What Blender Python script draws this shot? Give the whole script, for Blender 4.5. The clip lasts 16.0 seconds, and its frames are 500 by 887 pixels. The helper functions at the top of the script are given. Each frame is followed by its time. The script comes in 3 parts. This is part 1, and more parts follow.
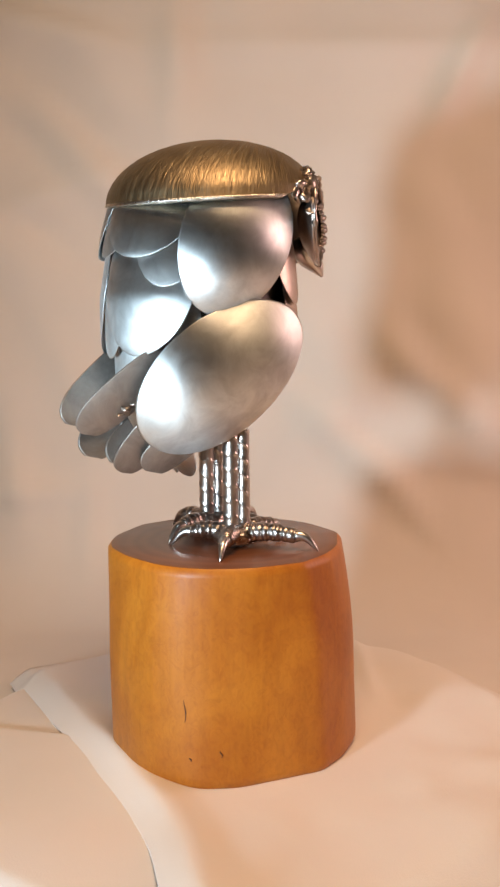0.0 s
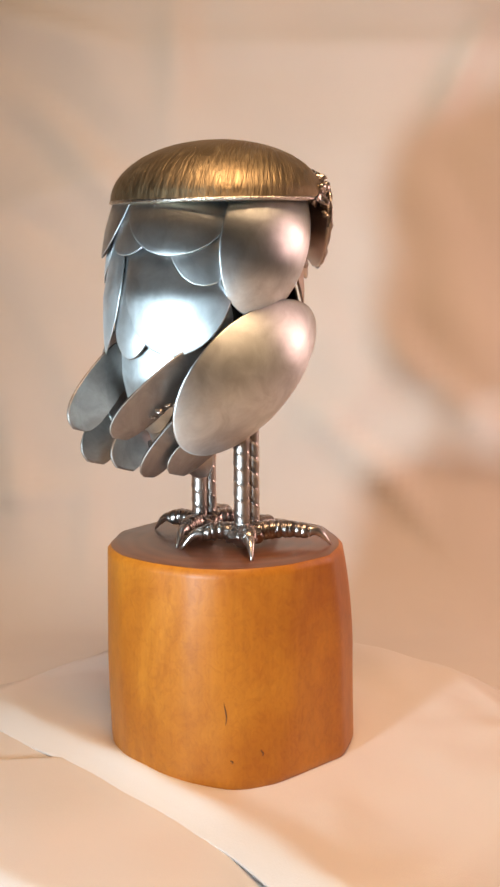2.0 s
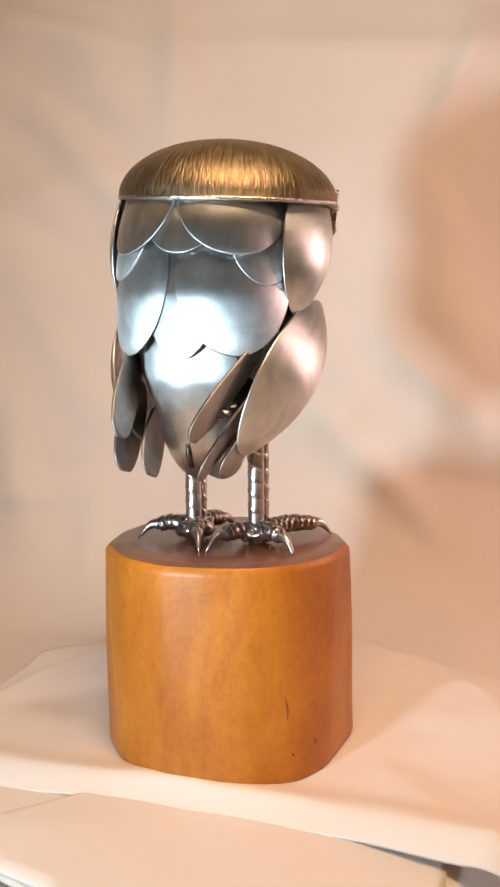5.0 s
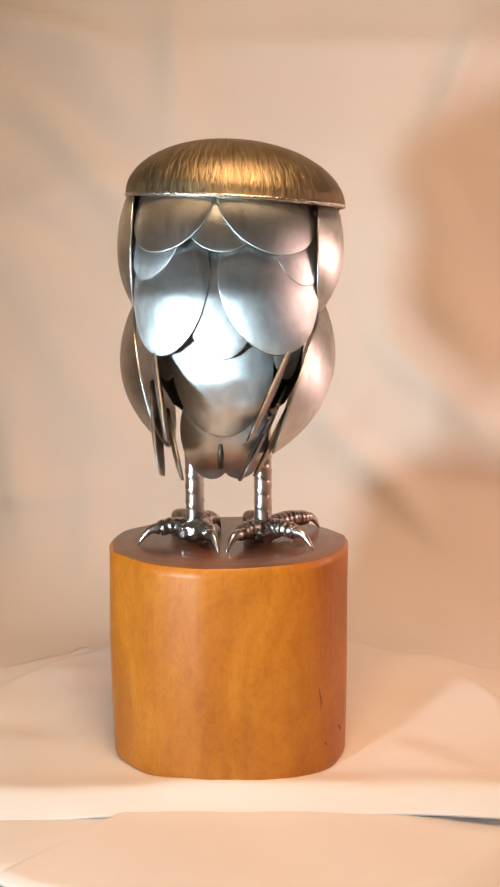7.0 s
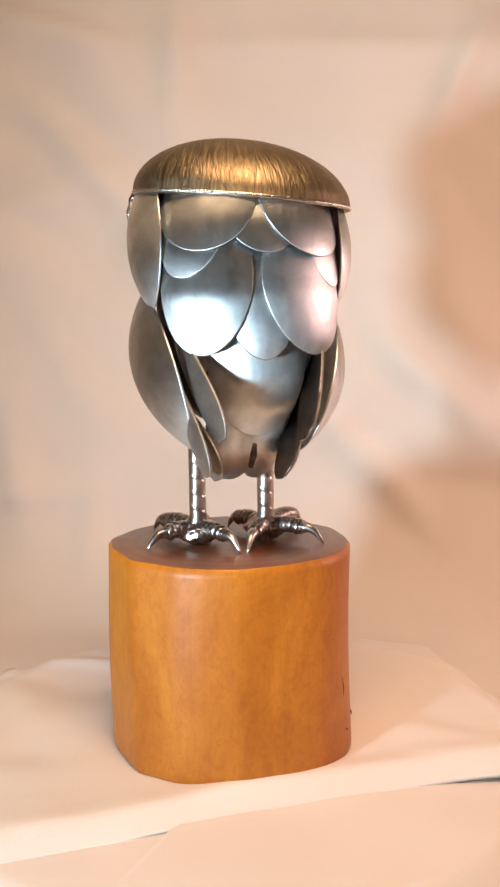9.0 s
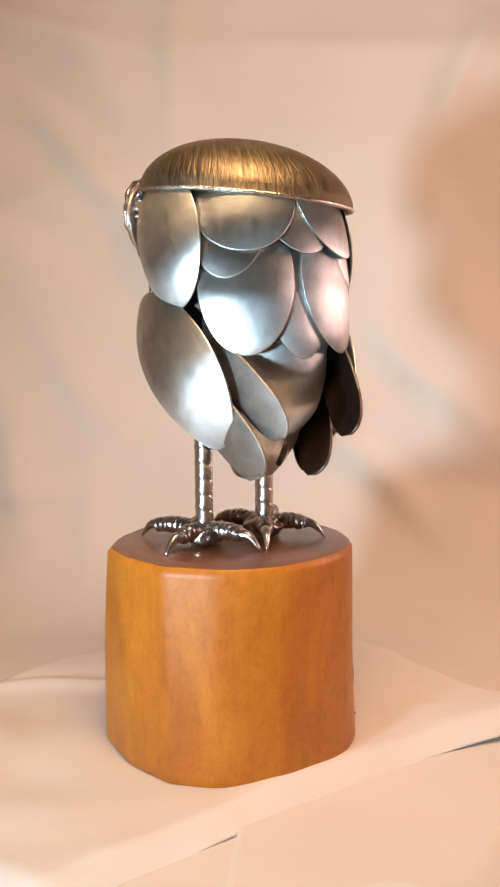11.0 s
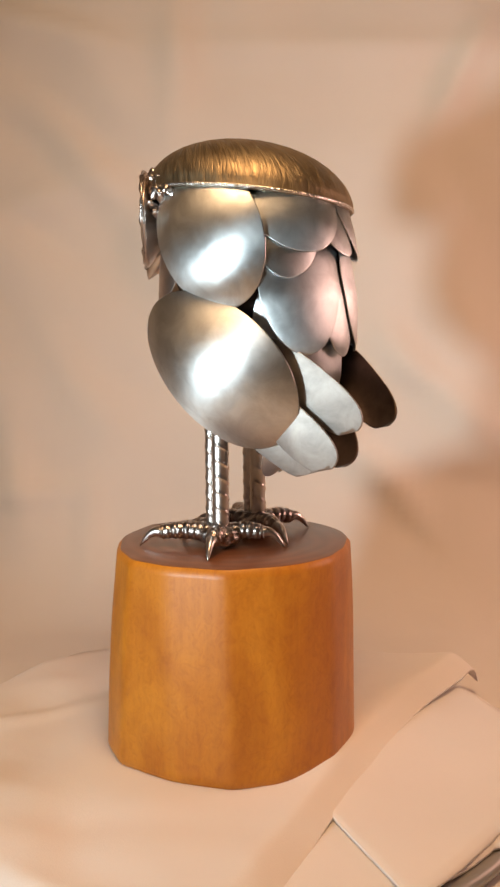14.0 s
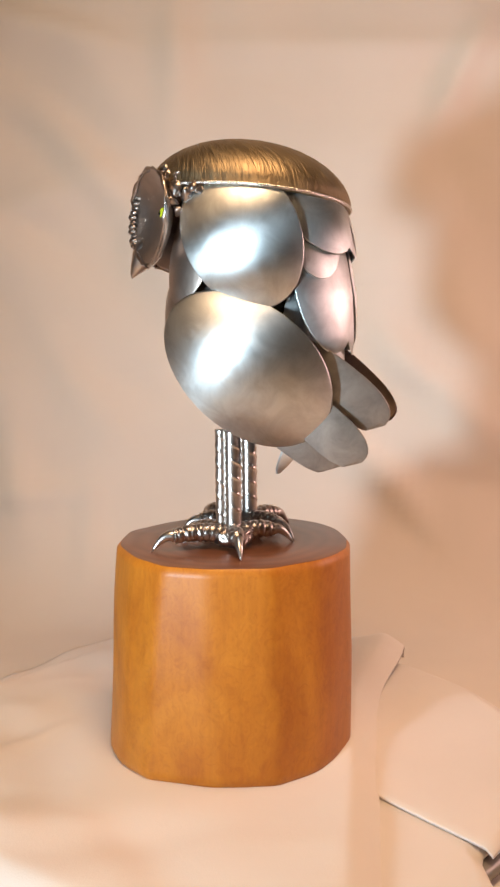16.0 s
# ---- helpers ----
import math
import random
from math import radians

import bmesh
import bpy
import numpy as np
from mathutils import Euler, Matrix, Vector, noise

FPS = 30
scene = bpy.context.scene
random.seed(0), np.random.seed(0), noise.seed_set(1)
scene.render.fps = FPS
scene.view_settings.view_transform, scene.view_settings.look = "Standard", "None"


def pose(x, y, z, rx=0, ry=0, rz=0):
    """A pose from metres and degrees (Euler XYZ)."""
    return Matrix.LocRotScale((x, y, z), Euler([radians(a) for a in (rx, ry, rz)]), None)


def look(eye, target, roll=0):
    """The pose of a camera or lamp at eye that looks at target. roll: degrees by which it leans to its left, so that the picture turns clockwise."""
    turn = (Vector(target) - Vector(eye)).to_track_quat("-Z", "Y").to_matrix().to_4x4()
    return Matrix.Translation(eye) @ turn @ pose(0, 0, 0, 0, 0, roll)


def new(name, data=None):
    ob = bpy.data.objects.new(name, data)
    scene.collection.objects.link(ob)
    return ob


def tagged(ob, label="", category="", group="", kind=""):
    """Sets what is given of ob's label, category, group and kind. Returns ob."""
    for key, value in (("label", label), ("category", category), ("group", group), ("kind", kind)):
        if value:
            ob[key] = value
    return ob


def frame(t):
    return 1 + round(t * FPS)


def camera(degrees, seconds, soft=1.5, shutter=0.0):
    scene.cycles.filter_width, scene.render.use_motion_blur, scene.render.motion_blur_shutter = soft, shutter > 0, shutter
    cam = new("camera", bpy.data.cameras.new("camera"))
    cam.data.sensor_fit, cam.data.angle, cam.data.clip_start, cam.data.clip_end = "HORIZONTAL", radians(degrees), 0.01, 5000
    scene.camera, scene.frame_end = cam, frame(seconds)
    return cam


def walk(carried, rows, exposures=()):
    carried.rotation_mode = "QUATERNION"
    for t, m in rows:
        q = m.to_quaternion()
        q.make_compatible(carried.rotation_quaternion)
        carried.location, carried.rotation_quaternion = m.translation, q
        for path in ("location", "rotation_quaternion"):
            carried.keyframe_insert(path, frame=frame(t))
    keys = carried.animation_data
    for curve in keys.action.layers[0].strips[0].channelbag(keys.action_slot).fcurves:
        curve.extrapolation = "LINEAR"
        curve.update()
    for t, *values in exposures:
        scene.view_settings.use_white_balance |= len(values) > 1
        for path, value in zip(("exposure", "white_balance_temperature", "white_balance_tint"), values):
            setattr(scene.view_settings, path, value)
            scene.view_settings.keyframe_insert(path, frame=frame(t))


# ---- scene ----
# The camera stands still; the turntable turns before it.
cam = camera(29.4, 16.0, soft=2.6)
EYE = pose(0, -0.45, 0.199, 82.71, 0, -1.237) @ pose(0, 0, 0, 0, 0, -0.48)
walk(cam, [(0.0, EYE), (16.0, EYE)],
     [(0.0, -0.07, 6500, 10), (1.0, 0.04, 6530, 10), (2.0, 0.09, 6560, 10), (3.4, 0.10, 6400, 10), (4.0, 0.18, 6330, 10), (6.5, 0.13, 6800, 10), (7.3, 0.16, 6700, 10), (9.0, 0.24, 6350, 10),
      (11.5, 0.15, 6620, 10), (12.4, 0.06, 6950, 12), (13.0, -0.13, 7200, 13), (14.5, -0.16, 7100, 13), (15.5, -0.03, 6650, 11), (16.0, 0.08, 6500, 10)])

# ---- world and lamps ----
world = bpy.data.worlds.new("room_glow")
scene.world = world
world.use_nodes = True
wbg = world.node_tree.nodes["Background"]
wbg.inputs[0].default_value = (1.0, 0.72, 0.5, 1)
wbg.inputs[1].default_value = 0.12


def area_lamp(name, eye, target, size, watts, colour, spread=180):
    data = bpy.data.lights.new(name, "AREA")
    data.shape, data.size, data.spread = "DISK", size, radians(spread)
    data.energy, data.color = watts, colour
    ob = new(name, data)
    ob.matrix_world = look(eye, target)
    return ob


KEY = area_lamp("key_lamp", (-0.36, -0.50, 0.126), (0.10, 0.1, 0.185), 0.072, 0.68, (0.72, 0.90, 1.0), spread=70)
SIDE = area_lamp("side_lamp", (0.60, 0.06, 0.27), (0, 0, 0.15), 0.20, 1.15, (1.0, 0.60, 0.52))
TOP = area_lamp("ceiling_lamp", (0.05, -0.30, 0.73), (0.04, -0.10, 0.0), 0.28, 2.75, (1.0, 0.635, 0.35), spread=150)


# ---- materials ----
def material(name):
    m = bpy.data.materials.new(name)
    m.use_nodes = True
    nt = m.node_tree
    return m, nt, nt.nodes["Principled BSDF"]


def node(nt, kind, **props):
    n = nt.nodes.new(kind)
    for k, v in props.items():
        if k in n.inputs:
            n.inputs[k].default_value = v
    return n


def coords(nt, scale=(1, 1, 1), rot=(0, 0, 0), use="Object"):
    tc = nt.nodes.new("ShaderNodeTexCoord")
    mp = nt.nodes.new("ShaderNodeMapping")
    mp.inputs["Scale"].default_value = scale
    mp.inputs["Rotation"].default_value = rot
    nt.links.new(tc.outputs[use], mp.inputs[0])
    return mp.outputs[0]


def noise_tex(nt, vec, scale, detail=4.0, rough=0.55, distortion=0.0):
    n = nt.nodes.new("ShaderNodeTexNoise")
    n.inputs["Scale"].default_value = scale
    n.inputs["Detail"].default_value = detail
    n.inputs["Roughness"].default_value = rough
    n.inputs["Distortion"].default_value = distortion
    nt.links.new(vec, n.inputs["Vector"])
    return n.outputs["Fac"]


def ramp(nt, fac, stops):
    r = nt.nodes.new("ShaderNodeValToRGB")
    els = r.color_ramp.elements
    while len(els) < len(stops):
        els.new(0.5)
    for e, (p, c) in zip(els, stops):
        e.position = p
        e.color = (c, c, c, 1) if isinstance(c, (int, float)) else (*c, 1)
    nt.links.new(fac, r.inputs[0])
    return r.outputs[0]


def add_bump(nt, bsdf, heights, distance=0.001):
    """heights: (output, strength) pairs, chained."""
    last = None
    for out, strength in heights:
        b = nt.nodes.new("ShaderNodeBump")
        b.inputs["Strength"].default_value = strength
        b.inputs["Distance"].default_value = distance
        nt.links.new(out, b.inputs["Height"])
        if last:
            nt.links.new(last, b.inputs["Normal"])
        last = b.outputs[0]
    nt.links.new(last, bsdf.inputs["Normal"])


def steel(name, colour, rough, brush=(1, 14, 1), brush_scale=240, bump=0.12, spread=0.12, stain=0.12, aniso=0.0):
    m, nt, b = material(name)
    b.inputs["Metallic"].default_value = 1.0
    fine = noise_tex(nt, coords(nt, brush), brush_scale, 3, 0.6)
    blot = noise_tex(nt, coords(nt), 60, 4, 0.6, 0.4)
    nt.links.new(ramp(nt, blot, [(0.3, tuple(c * (1 - stain) for c in colour)), (0.65, colour)]), b.inputs["Base Color"])
    mix = nt.nodes.new("ShaderNodeMath")
    mix.operation = "MULTIPLY_ADD"
    nt.links.new(fine, mix.inputs[0])
    mix.inputs[1].default_value = spread
    mix.inputs[2].default_value = rough - spread / 2
    nt.links.new(mix.outputs[0], b.inputs["Roughness"])
    b.inputs["Anisotropic"].default_value = aniso
    add_bump(nt, b, [(fine, bump), (blot, 0.05)], 0.0006)
    return m


def brushed(name, colour, rough, aniso=0.7, bump=0.06, stain=0.26):
    """Steel brushed along the spoon: fine scratches along u, highlights drawn out across them."""
    m, nt, b = material(name)
    b.inputs["Metallic"].default_value = 1.0
    fine = noise_tex(nt, coords(nt, (1.6, 26, 1), use="UV"), 34, 5, 0.7, 0.25)
    wide = noise_tex(nt, coords(nt, (1.0, 5, 1), use="UV"), 9, 3, 0.6, 0.5)
    blot = noise_tex(nt, coords(nt), 75, 5, 0.62, 0.6)
    nt.links.new(ramp(nt, blot, [(0.32, tuple(c * (1 - stain) for c in colour)), (0.62, colour)]), b.inputs["Base Color"])
    add = nt.nodes.new("ShaderNodeMath")
    add.operation = "MULTIPLY_ADD"
    nt.links.new(fine, add.inputs[0])
    add.inputs[1].default_value = 0.22
    mul = nt.nodes.new("ShaderNodeMath")
    mul.operation = "MULTIPLY_ADD"
    nt.links.new(wide, mul.inputs[0])
    mul.inputs[1].default_value = 0.16
    mul.inputs[2].default_value = rough - 0.19
    nt.links.new(mul.outputs[0], add.inputs[2])
    nt.links.new(add.outputs[0], b.inputs["Roughness"])
    b.inputs["Anisotropic"].default_value = aniso
    b.inputs["Anisotropic Rotation"].default_value = 0.25
    tg = nt.nodes.new("ShaderNodeTangent")
    tg.direction_type, tg.uv_map = "UV_MAP", "grain"
    nt.links.new(tg.outputs[0], b.inputs["Tangent"])
    add_bump(nt, b, [(fine, bump * 2.8), (wide, 0.03), (blot, 0.06)], 0.0005)
    return m


def cap_metal():
    """Brass-toned metal with hammered strokes that run down from the crown."""
    m, nt, b = material("hammered_brassy_metal")
    b.inputs["Metallic"].default_value = 1.0
    tc = nt.nodes.new("ShaderNodeTexCoord")
    mp = nt.nodes.new("ShaderNodeMapping")
    mp.inputs["Location"].default_value = (-0.004, -0.016, 0)
    nt.links.new(tc.outputs["Object"], mp.inputs[0])
    gr = nt.nodes.new("ShaderNodeTexGradient")
    gr.gradient_type = "RADIAL"
    nt.links.new(mp.outputs[0], gr.inputs[0])
    sep = nt.nodes.new("ShaderNodeSeparateXYZ")
    nt.links.new(mp.outputs[0], sep.inputs[0])
    ln = nt.nodes.new("ShaderNodeVectorMath")
    ln.operation = "LENGTH"
    nt.links.new(mp.outputs[0], ln.inputs[0])
    ang = nt.nodes.new("ShaderNodeMath")
    ang.operation = "MULTIPLY"
    nt.links.new(gr.outputs["Fac"], ang.inputs[0])
    ang.inputs[1].default_value = 165.0
    high = nt.nodes.new("ShaderNodeMath")
    high.operation = "MULTIPLY"
    nt.links.new(sep.outputs[2], high.inputs[0])
    high.inputs[1].default_value = 80.0
    cmb = nt.nodes.new("ShaderNodeCombineXYZ")
    nt.links.new(ang.outputs[0], cmb.inputs[0])
    nt.links.new(high.outputs[0], cmb.inputs[1])
    strokes = noise_tex(nt, cmb.outputs[0], 1.5, 3, 0.6, 0.6)
    blot = noise_tex(nt, coords(nt), 70, 4, 0.6)
    nt.links.new(ramp(nt, blot, [(0.3, (0.24, 0.178, 0.105)), (0.7, (0.345, 0.272, 0.172))]), b.inputs["Base Color"])
    nt.links.new(ramp(nt, strokes, [(0.3, 0.36), (0.7, 0.60)]), b.inputs["Roughness"])
    add_bump(nt, b, [(strokes, 0.75), (blot, 0.15)], 0.0007)
    return m


M_FEATHER = brushed("brushed_steel", (0.74, 0.79, 0.815), 0.37, aniso=0.78)
M_WING = brushed("brushed_steel_wing", (0.75, 0.795, 0.815), 0.40, aniso=0.8)
M_BLADE = brushed("worn_flat_steel", (0.42, 0.395, 0.375), 0.52, aniso=0.2, bump=0.08, stain=0.3)
# Dark blade back: the dimness it mirrors is put into the colour.
M_BACK = steel("shade_darkened_steel", (0.12, 0.088, 0.075), 0.42, brush=(1, 1, 1), bump=0.2, stain=0.4)
M_CAP = cap_metal()
M_RIM = steel("bright_ground_edge", (0.75, 0.72, 0.68), 0.28, bump=0.5)
M_LEG = steel("polished_rebar", (0.66, 0.61, 0.58), 0.30, brush=(1, 1, 1), bump=0.12, spread=0.12)
M_FOOT = steel("welded_steel", (0.52, 0.46, 0.43), 0.3, brush=(1, 1, 1), brush_scale=300, bump=0.8, spread=0.2, stain=0.4)
M_FACE = steel("browned_steel", (0.60, 0.51, 0.46), 0.4, brush=(1, 1, 1), bump=0.2, stain=0.3)
# Near-black that stands for shade in the gaps and the tail's slit.
M_CORE = steel("gap_shade_steel", (0.10, 0.09, 0.085), 0.5)


def wood_side():
    m, nt, b = material("varnished_wood")
    big = noise_tex(nt, coords(nt, (1, 1, 0.6)), 26, 5, 0.6, 1.2)
    fibre = noise_tex(nt, coords(nt, (1, 1, 0.06)), 330, 4, 0.6, 0.3)
    curl = noise_tex(nt, coords(nt, (1, 1, 0.6)), 75, 5, 0.6, 3.0)
    c1 = ramp(nt, big, [(0.25, (0.39, 0.110, 0.008)), (0.48, (0.50, 0.165, 0.013)), (0.76, (0.62, 0.235, 0.024))])
    c2 = ramp(nt, fibre, [(0.3, (0.72, 0.66, 0.58)), (0.6, (1, 1, 1))])
    c3 = ramp(nt, curl, [(0.35, (0.80, 0.74, 0.66)), (0.55, (1, 1, 1)), (0.75, (1.0, 0.98, 0.92))])
    ripple = noise_tex(nt, coords(nt, (1, 1, 0.75)), 190, 4, 0.65, 2.2)
    c4 = ramp(nt, ripple, [(0.36, (0.78, 0.66, 0.5)), (0.52, (1, 1, 1)), (0.68, (1.0, 1.0, 0.94))])
    for fac, col in ((0.3, c2), (0.4, c3), (0.42, c4)):
        mx = nt.nodes.new("ShaderNodeMix")
        mx.data_type, mx.blend_type = "RGBA", "MULTIPLY"
        mx.inputs[0].default_value = fac
        nt.links.new(c1, mx.inputs[6])
        nt.links.new(col, mx.inputs[7])
        c1 = mx.outputs[2]
    nt.links.new(c1, b.inputs["Base Color"])
    b.inputs["Roughness"].default_value = 0.45
    b.inputs["Specular IOR Level"].default_value = 0.35
    b.inputs["Coat Weight"].default_value = 0.22
    b.inputs["Coat Roughness"].default_value = 0.42
    add_bump(nt, b, [(fibre, 0.08), (big, 0.12), (ripple, 0.10)], 0.001)
    return m


def wood_top():
    m, nt, b = material("varnished_end_grain")
    rings = nt.nodes.new("ShaderNodeTexWave")
    rings.wave_type, rings.rings_direction = "RINGS", "Z"
    rings.inputs["Scale"].default_value = 42
    rings.inputs["Distortion"].default_value = 3.0
    rings.inputs["Detail Scale"].default_value = 1.2
    nt.links.new(coords(nt), rings.inputs["Vector"])
    nt.links.new(ramp(nt, rings.outputs["Fac"], [(0.0, (0.155, 0.054, 0.021)), (1.0, (0.195, 0.070, 0.027))]), b.inputs["Base Color"])
    b.inputs["Roughness"].default_value = 0.33
    b.inputs["Coat Weight"].default_value = 0.2
    b.inputs["Coat Roughness"].default_value = 0.2
    return m


def cloth(name, colour, weave=1.0, rough=0.85):
    m, nt, b = material(name)
    blot = noise_tex(nt, coords(nt), 9, 4, 0.5)
    nt.links.new(ramp(nt, blot, [(0.3, tuple(c * 0.93 for c in colour)), (0.7, colour)]), b.inputs["Base Color"])
    b.inputs["Roughness"].default_value = rough
    b.inputs["Sheen Weight"].default_value = 0.15
    fine = noise_tex(nt, coords(nt), 1400, 2)
    soft = noise_tex(nt, coords(nt), 60, 3)
    add_bump(nt, b, [(fine, 0.10 * weave), (soft, 0.12)], 0.0015)
    return m


M_WOOD, M_TOP = wood_side(), wood_top()
M_CLOTH = cloth("white_napkin_cotton", (0.80, 0.74, 0.70))
M_DROP = cloth("white_sheet_cotton", (0.78, 0.71, 0.65), 0.6)


def plain(name, colour, rough=0.6, metal=0.0, bumpy=0.1, scale=40):
    m, nt, b = material(name)
    blot = noise_tex(nt, coords(nt), scale, 4)
    nt.links.new(ramp(nt, blot, [(0.3, tuple(c * 0.85 for c in colour)), (0.7, colour)]), b.inputs["Base Color"])
    b.inputs["Roughness"].default_value = rough
    b.inputs["Metallic"].default_value = metal
    add_bump(nt, b, [(blot, bumpy)], 0.001)
    return m


M_PLATE = plain("grey_plate", (0.30, 0.28, 0.26), 0.4, 0.3)
M_TABLE = plain("table_wood", (0.35, 0.24, 0.15), 0.5)
M_WALL = plain("wall_paint", (0.70, 0.75, 0.78), 0.8)
M_CEIL = plain("ceiling_paint", (0.55, 0.50, 0.44), 0.85)
M_CRACK = plain("cracked_wood", (0.15, 0.055, 0.02), 0.8)
M_EYE = plain("yellow_glass", (0.62, 0.66, 0.03), 0.15)
M_PUPIL = plain("black_glass", (0.01, 0.01, 0.01), 0.1)

# ---- mesh helpers ----
MM = 0.001


def part(name, bm, mat, parent=None, label="", smooth=True):
    me = bpy.data.meshes.new(name)
    bmesh.ops.recalc_face_normals(bm, faces=bm.faces)
    bm.to_mesh(me)
    bm.free()
    for m in mat if isinstance(mat, (list, tuple)) else [mat]:
        me.materials.append(m)
    if smooth:
        for p in me.polygons:
            p.use_smooth = True
    ob = new(name, me)
    ob.parent = parent
    if label:
        tagged(ob, label)
    return ob


def grid_skin(bm, rows, closed=False):
    """Quads between equal-length rings of points; returns the rings of vertices."""
    vs = [[bm.verts.new(p) for p in r] for r in rows]
    for a, b in zip(vs, vs[1:]):
        n = len(a)
        for i in range(n if closed else n - 1):
            j = (i + 1) % n
            bm.faces.new((a[i], a[j], b[j], b[i]))
    return vs


def thicken(bm, t):
    """Gives an open sheet a lower side and closed edges."""
    top = list(bm.faces)
    edges = [e for e in bm.edges if len(e.link_faces) == 1]
    low = {v: bm.verts.new(v.co - Vector((0, 0, t))) for v in list(bm.verts)}
    for f in top:
        bm.faces.new([low[v] for v in reversed(f.verts)])
    for e in edges:
        a, b = e.verts
        bm.faces.new((a, b, low[b], low[a]))


def lay_uv(bm, c, a, s):
    """Lays u along a spoon's length and v across it, in decimetres."""
    uv = bm.loops.layers.uv.new("grain")
    for f in bm.faces:
        for lp in f.loops:
            d = lp.vert.co - c
            lp[uv].uv = (d.dot(a) * 10, d.dot(s) * 10)


def frame_of(tip, root, normal):
    """Mid point, long axis (to the tip), side axis and outward normal."""
    tip, root, normal = Vector(tip), Vector(root), Vector(normal)
    a = (tip - root).normalized()
    n = (normal - a * normal.dot(a)).normalized()
    return (tip + root) / 2, a, n.cross(a).normalized(), n


def bowl_mesh(tip, root, normal, half_width, depth, egg=0.12, thick=1.1, flat=2.0, rings=10, seg=40, power=2.0, shift=(0, 0, 0)):
    """A spoon's bowl, convex outwards, with a real thickness and a rounded rim. All in millimetres."""
    c, a, s, n = frame_of(tip, root, normal)
    half = (Vector(tip) - Vector(root)).length / 2
    c = c + Vector(shift)
    bm = bmesh.new()

    def ring(rho, lift):
        out = []
        for k in range(seg):
            t = 2 * math.pi * k / seg
            ca, sa = math.cos(t), math.sin(t)
            e = 2.0 / power
            px = half * math.copysign(abs(ca) ** e, ca) * rho
            py = half_width * math.copysign(abs(sa) ** e, sa) * rho * (1 - egg * ca)
            out.append((c + a * px + s * py + n * lift) * MM)
        return out

    def height(rho):
        return depth * (1 - rho ** flat)

    outer = [i / rings for i in range(1, rings)] + [0.97, 0.988, 1.0]
    rows = [ring(r, height(r)) for r in outer]
    rows.append(ring(1.012, -0.45 * thick))
    rows += [ring(r * 0.985, height(r) - thick) for r in reversed(outer)]
    vs = grid_skin(bm, rows, closed=True)
    top = bm.verts.new((c + n * depth) * MM)
    low = bm.verts.new((c + n * (depth - thick)) * MM)
    for i in range(seg):
        j = (i + 1) % seg
        bm.faces.new((top, vs[0][i], vs[0][j]))
        bm.faces.new((low, vs[-1][j], vs[-1][i]))
    lay_uv(bm, c * MM, a, s)
    return bm


def around(phi, z, r):
    """A point on the owl's body: phi degrees from the back, towards its right."""
    p = radians(phi)
    return Vector((r * math.sin(p), -13 - r * math.cos(p), z))


BODY = [(140, 27), (150, 33), (160, 38.5), (175, 43), (190, 45.2), (210, 46.3), (228, 45), (240, 43), (252, 40), (262, 37), (290, 34)]


def body_radius(z):
    """Radius of the owl's body at a height, both in millimetres."""
    if z <= BODY[0][0]:
        return BODY[0][1]
    for (z0, r0), (z1, r1) in zip(BODY, BODY[1:]):
        if z <= z1:
            t = (z - z0) / (z1 - z0)
            return r0 + (r1 - r0) * t
    return BODY[-1][1]


def tube(points, radii, seg=14, cap=True):
    """A round bar along points (mm) with a radius at each."""
    bm = bmesh.new()
    pts = [Vector(p) for p in points]
    rows = []
    side = None
    for i, p in enumerate(pts):
        d = (pts[min(i + 1, len(pts) - 1)] - pts[max(i - 1, 0)]).normalized()
        if side is None:
            side = d.orthogonal().normalized()
        side = (side - d * side.dot(d)).normalized()
        up = d.cross(side)
        rows.append([(p + (side * math.cos(2 * math.pi * k / seg) + up * math.sin(2 * math.pi * k / seg)) * radii[i]) * MM for k in range(seg)])
    vs = grid_skin(bm, rows, closed=True)
    if cap:
        bm.faces.new(vs[0])
        bm.faces.new(list(reversed(vs[-1])))
    return bm


# ---- the room behind and around ----
def smooth01(x, a, b):
    t = min(max((x - a) / (b - a), 0), 1)
    return t * t * (3 - 2 * t)


YB = 0.30


# soft creases in the hanging sheet: from x, z to x, z, with height and half width
CREASES = [(0.051, 0.146, 0.131, 0.069, 0.004, 0.010), (0.125, 0.075, 0.172, 0.013, 0.0025, 0.012), (0.191, 0.410, 0.170, 0.366, 0.008, 0.008),
           (0.090, 0.331, 0.137, 0.331, 0.0016, 0.003), (0.077, 0.232, 0.125, 0.232, 0.0014, 0.003), (-0.041, 0.409, 0.205, 0.408, 0.0022, 0.010),
           (-0.143, 0.359, -0.086, 0.301, 0.006, 0.013), (-0.086, 0.301, -0.030, 0.215, 0.004, 0.015), (-0.180, 0.068, -0.123, 0.067, 0.005, 0.010),
           (-0.170, 0.110, -0.165, 0.060, 0.005, 0.010), (-0.110, 0.063, -0.111, 0.008, 0.005, 0.006), (-0.037, 0.435, -0.038, 0.354, 0.005, 0.012),
           (-0.200, 0.280, -0.090, 0.310, 0.003, 0.012), (-0.150, 0.190, -0.095, 0.120, 0.004, 0.014), (0.060, 0.110, 0.110, 0.150, 0.004, 0.016),
           (-0.200, 0.440, -0.060, 0.405, 0.004, 0.012), (0.120, 0.185, 0.205, 0.110, 0.005, 0.012)]


